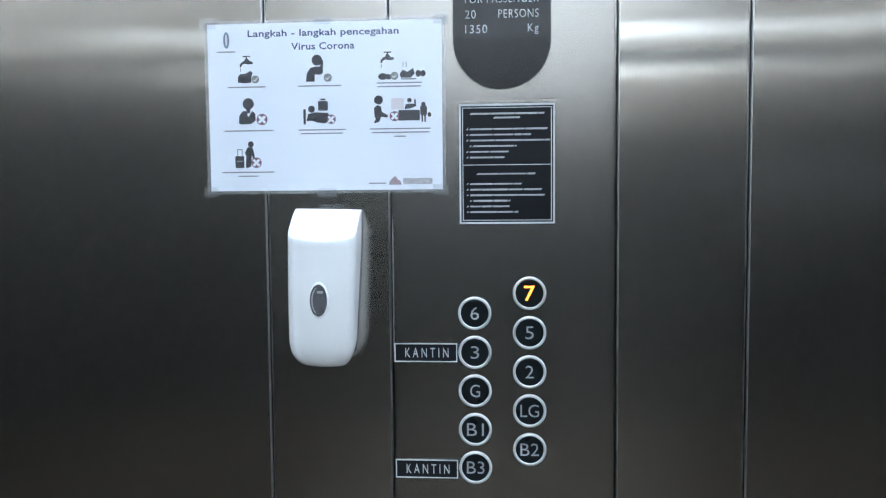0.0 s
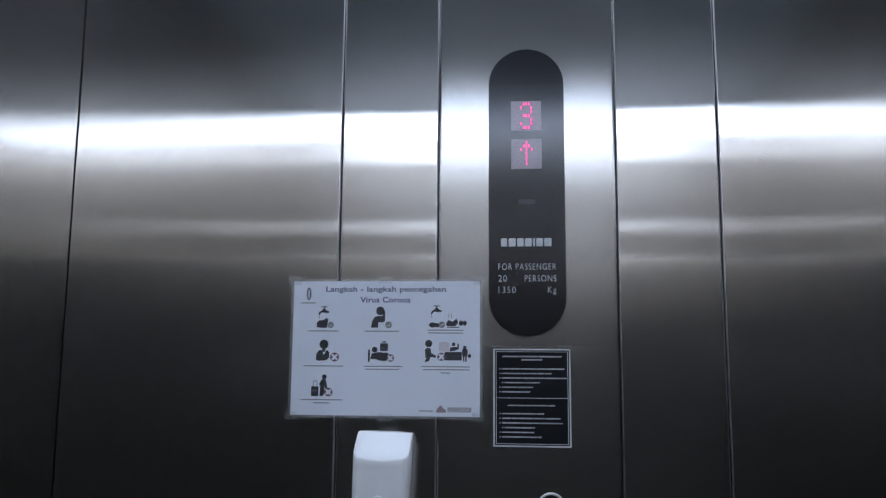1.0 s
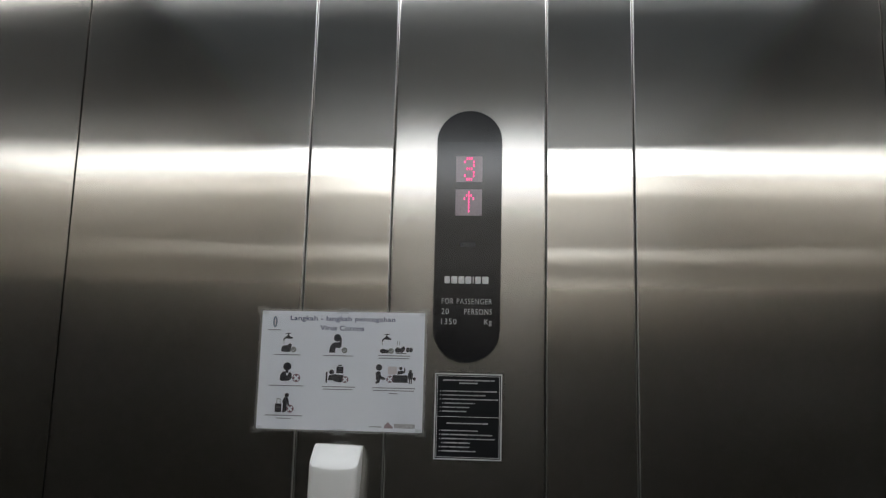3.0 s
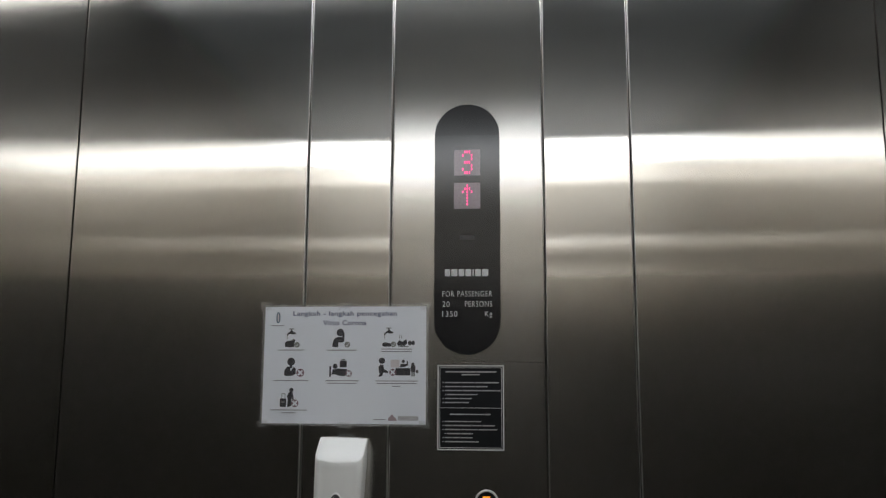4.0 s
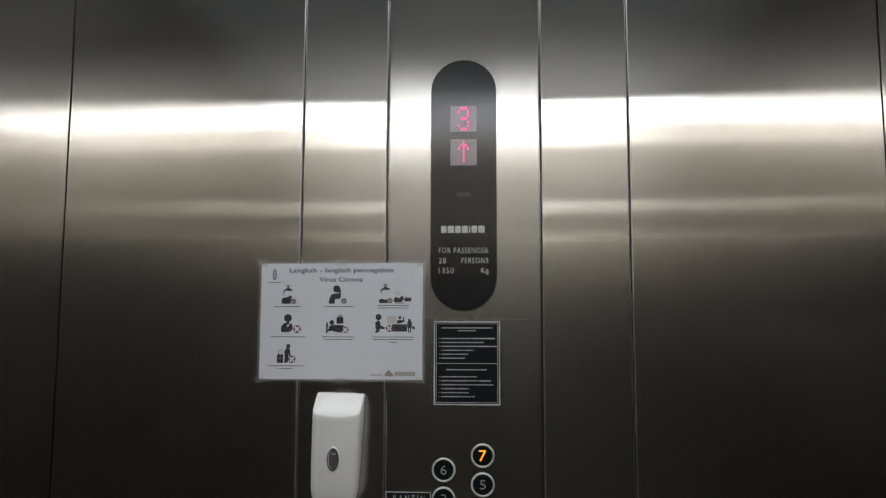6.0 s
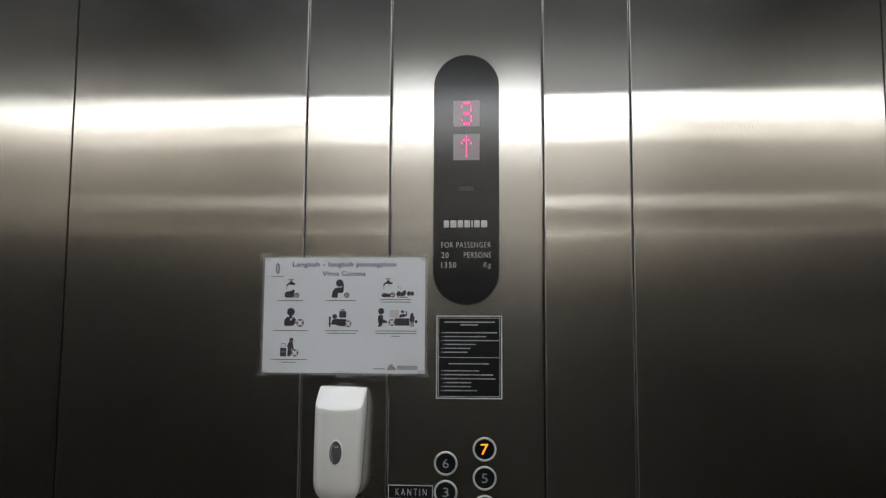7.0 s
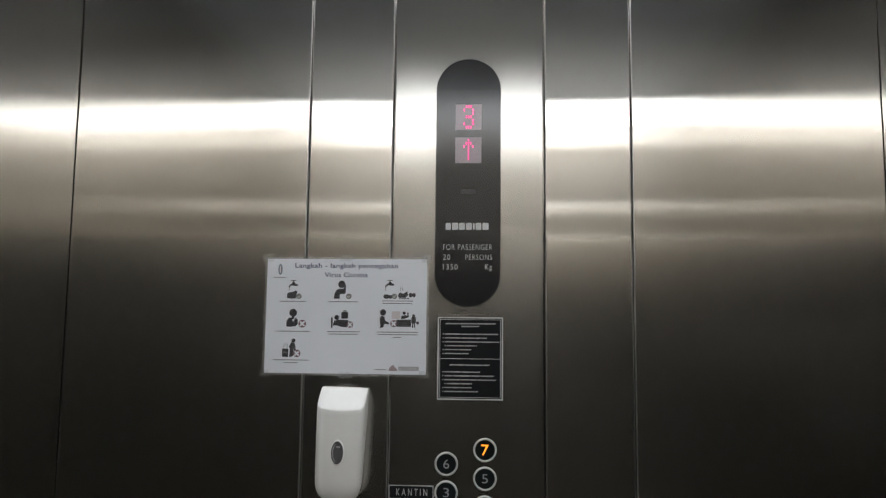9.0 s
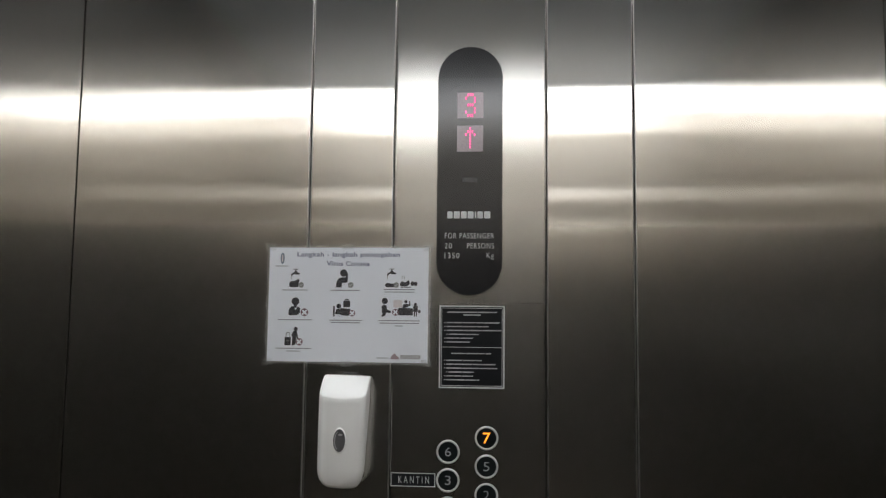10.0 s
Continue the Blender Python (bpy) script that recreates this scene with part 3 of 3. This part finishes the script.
shapes("pictogram", INK, [("o", 218, 98, 5.6, 5.6), ("p", 213, 120, 212, 108, 216, 104.5, 221, 106, 222, 113, 230, 117, 229, 120, 221, 119, 219, 125, 213, 127, 212, 125, 215, 121), ("r", 243, 111, 270, 124, 1.2),
                            ("o", 257, 99, 2.8, 2.8), ("p", 251, 110, 252, 104, 259, 103, 263, 104, 263, 98, 265, 98, 265.5, 106, 259, 109), ("o", 274.5, 104, 2.8, 2.8), ("r", 270.5, 106, 279, 118, 2), ("r", 272, 117, 274, 126, 0.5), ("r", 275.5, 117, 277.5, 126, 0.5), ("o", 282, 117, 2.4, 3)], "dark stall pictogram of plain shapes")
cross_mark(238, 118.5, 6.3)
caption((134, 207, 283), (138.5, 209, 282), (143.5, 237, 252))
# row three
shapes("pictogram", INK, [("r", 32.5, 166, 44, 181, 1), ("o", 53, 151, 3.8, 3.8), ("p", 46, 181, 47, 166, 45, 162, 49, 154.5, 55, 155, 57, 161, 58, 169, 55.5, 170, 54, 164, 53, 179, 49, 181)], "dark suitcase pictogram of plain shapes")
shapes("suitcase_handle", INK_GREY, [("r", 35, 158, 36, 166, 0.4), ("r", 41, 158, 42, 166, 0.4), ("r", 35, 157, 42, 158.2, 0.4)])
shapes("suitcase_band", INK_GREY, [("r", 34.5, 171.5, 42, 173.5, 0.3)], "", 1)
cross_mark(60, 174.5, 6.8)
caption((186.5, 15, 83), (191.5, 36, 62))
# foot
caption((202, 204, 226))
shapes("foot_emblem", plain("dusty_mauve_ink", (0.36, 0.27, 0.30), 0.6), [("p", 230, 204, 231, 199.5, 234.5, 196, 236.5, 193.5, 239.5, 194, 240.5, 197.5, 242.5, 198, 245.5, 201, 246, 204)], "dusty mauve peaked emblem")
shapes("foot_block", plain("pale_grey_ink", (0.45, 0.45, 0.47), 0.6, 0.0, 0.25, 300.0), [("r", 248, 196, 285, 203.5, 0.4)], "pale grey block of unreadable print")
part("laminate", sheet(PW + 0.0042, PH + 0.0038, -0.0022, -0.0024, 0.0), LAMINATE, poster, "clear glossy film")
# tape pieces
for x0, x1, z0, z1 in ((-PW - 0.009, -PW + 0.012, PH - 0.006, PH + 0.0085), (PW - 0.010, PW + 0.008, PH - 0.006, PH + 0.0075), (-PW - 0.009, -PW + 0.010, -PH - 0.0075, -PH + 0.005), (PW - 0.012, PW + 0.0075, -PH - 0.007, -PH + 0.006),
                       (-0.012, 0.010, PH - 0.003, PH + 0.0075), (-0.010, 0.014, -PH - 0.0085, -PH + 0.003)):
    part("tape", box(x0, x1, -0.0029, -0.0026, z0, z1), TAPE, poster, "strip of clear sticky tape")

# ---------------------------------------------------------------- soap dispenser
disp = empty("soap_dispenser", "white plastic wall dispenser with sloped top and oval sight window", "soap dispenser", (-0.2238, 0.0, 1.1330))
disp.rotation_euler = (0, radians(1.2), 0)
DH = 0.1972


def body_section(z):
    """Half width, depth and corner radius of the body at a height."""
    w = 0.0411 + 0.0031 * z / DH
    d = 0.050 + 0.004 * math.sin(math.pi * min(1, z / 0.18))
    if z < 0.034:
        k = math.sqrt(max(0.0, 1 - (1 - z / 0.034) ** 2))
        w = 0.0231 + (w - 0.0231) * k
        d = 0.031 + (d - 0.031) * k
    return w, d


def loop_at(z, w, d, n=14):
    """D-shaped outline: flat at the wall, rounded to the front."""
    r = min(0.012, w * 0.5, d * 0.5)
    pts = [(-w, -0.006), (-w, -(d - r) * 0.5)]
    for i in range(n + 1):
        a = math.pi + math.pi / 2 * i / n
        pts.append((-w + r + r * math.cos(a), -(d - r) + r * math.sin(a)))
    # gently bulging front
    for i in range(1, 8):
        t = i / 8
        pts.append((-w + r + (2 * w - 2 * r) * t, -d - 0.0035 * math.sin(math.pi * t)))
    for i in range(n + 1):
        a = 1.5 * math.pi + math.pi / 2 * i / n
        pts.append((w - r + r * math.cos(a), -(d - r) + r * math.sin(a)))
    pts += [(w, -(d - r) * 0.5), (w, -0.006)]
    back = 0.86 + 0.12 * min(1.0, z / 0.150)
    return [(x * (back + (0.975 - back) * min(1.0, -y / 0.04)), y, z) for x, y in pts]


def slope_z(y):
    """Height of the sloped top at a depth: low at the front, high at the wall."""
    return DH - 0.002 - max(0.0, (-y - 0.012)) * 0.86


bm = bmesh.new()
loops = []
heights = [0.0, 0.0006, 0.002, 0.005, 0.009, 0.014, 0.020, 0.027, 0.034] + [0.034 + 0.116 * i / 14 for i in range(1, 15)]
for z in heights:
    w, d = body_section(z)
    loops.append([bm.verts.new(p) for p in loop_at(z, w, d)])
w, d = body_section(0.150)
topo = loop_at(0.150, w, d)
loops.append([bm.verts.new((x, y, slope_z(y) - 0.0015)) for x, y, _ in topo])
loops.append([bm.verts.new((x * 0.993, y * 0.990, slope_z(y) - 0.0002)) for x, y, _ in topo])
loops.append([bm.verts.new((x * 0.975, y * 0.972, slope_z(y * 0.972) + 0.0003)) for x, y, _ in topo])
loops.append([bm.verts.new((x * 0.6, y * 0.6, slope_z(y * 0.6) + 0.0004)) for x, y, _ in topo])
for a, b in zip(loops, loops[1:]):
    for i in range(len(a) - 1):
        bm.faces.new((a[i], a[i + 1], b[i + 1], b[i]))
    bm.faces.new((a[-1], a[0], b[0], b[-1]))
bm.faces.new(loops[0][::-1])
bm.faces.new(loops[-1])
body = part("body", bm, PLASTIC, disp, "glossy white plastic cover", smooth=True)
for p in body.data.polygons:
    if abs(p.normal.z) > 0.75:
        p.use_smooth = True
body.data.set_sharp_from_angle(angle=radians(38))
ez, ey = 0.0862, -0.0593
bm = bmesh.new()
lathe(bm, 0, 0, [(1.16, 0.004), (1.10, 0.0008), (1.04, -0.0008), (1.0, -0.0012), (0.98, 0.002)], 36)
for v in bm.verts:
    v.co = Vector((v.co.x * 0.0107, v.co.y + ey, v.co.z * 0.0197 + ez))
part("bezel", bm, PLASTIC, disp, "raised white oval rim", smooth=True)
bm = bmesh.new()
lathe(bm, 0, 0, [(0.99, 0.002), (0.99, -0.0012), (0.9, -0.0008), (0.7, -0.0001), (0.4, 0.0005), (0, 0.0007)], 36)
for v in bm.verts:
    v.co = Vector((v.co.x * 0.0107, v.co.y + ey, v.co.z * 0.0197 + ez))
part("sight_window", bm, LENS_GREY, disp, "smoked grey oval window", smooth=True)
# highlights painted inside the window: a light crescent and a small pale bar
bm = bmesh.new()
arc = [(math.cos(a) * 0.86, math.sin(a) * 0.86) for a in [math.pi * (0.62 + 0.76 * i / 10) for i in range(11)]]
inner = [(x * 0.80 - 0.02, z * 0.95) for x, z in reversed(arc)]
add_outline(bm, [(x * 0.0104, z * 0.0192 + ez) for x, z in arc + inner], ey + 0.0004, ey - 0.0011)
part("window_glint_strip", bm, GLINT_GREY, disp, "painted pale grey glint at the left of the window")
part("window_glint_bar", add_outline(bmesh.new(), round_rect(-0.0020, 0.0052, ez + 0.0085, ez + 0.0115, 0.001, 3), ey + 0.0006, ey - 0.0010), GLINT_GREY, disp, "small painted pale glint near the window top")
part("back_plate", box(-0.0350, 0.0350, -0.0062, 0.0, 0.014, DH - 0.010, 0.001), BACKPLATE, disp, "dark grey plastic wall plate behind the cover")
part("hook", box(-0.010, 0.019, -0.010, 0.0, DH - 0.004, DH + 0.0045, 0.0015), TAPE, disp, "clear fixing strip above the cover")
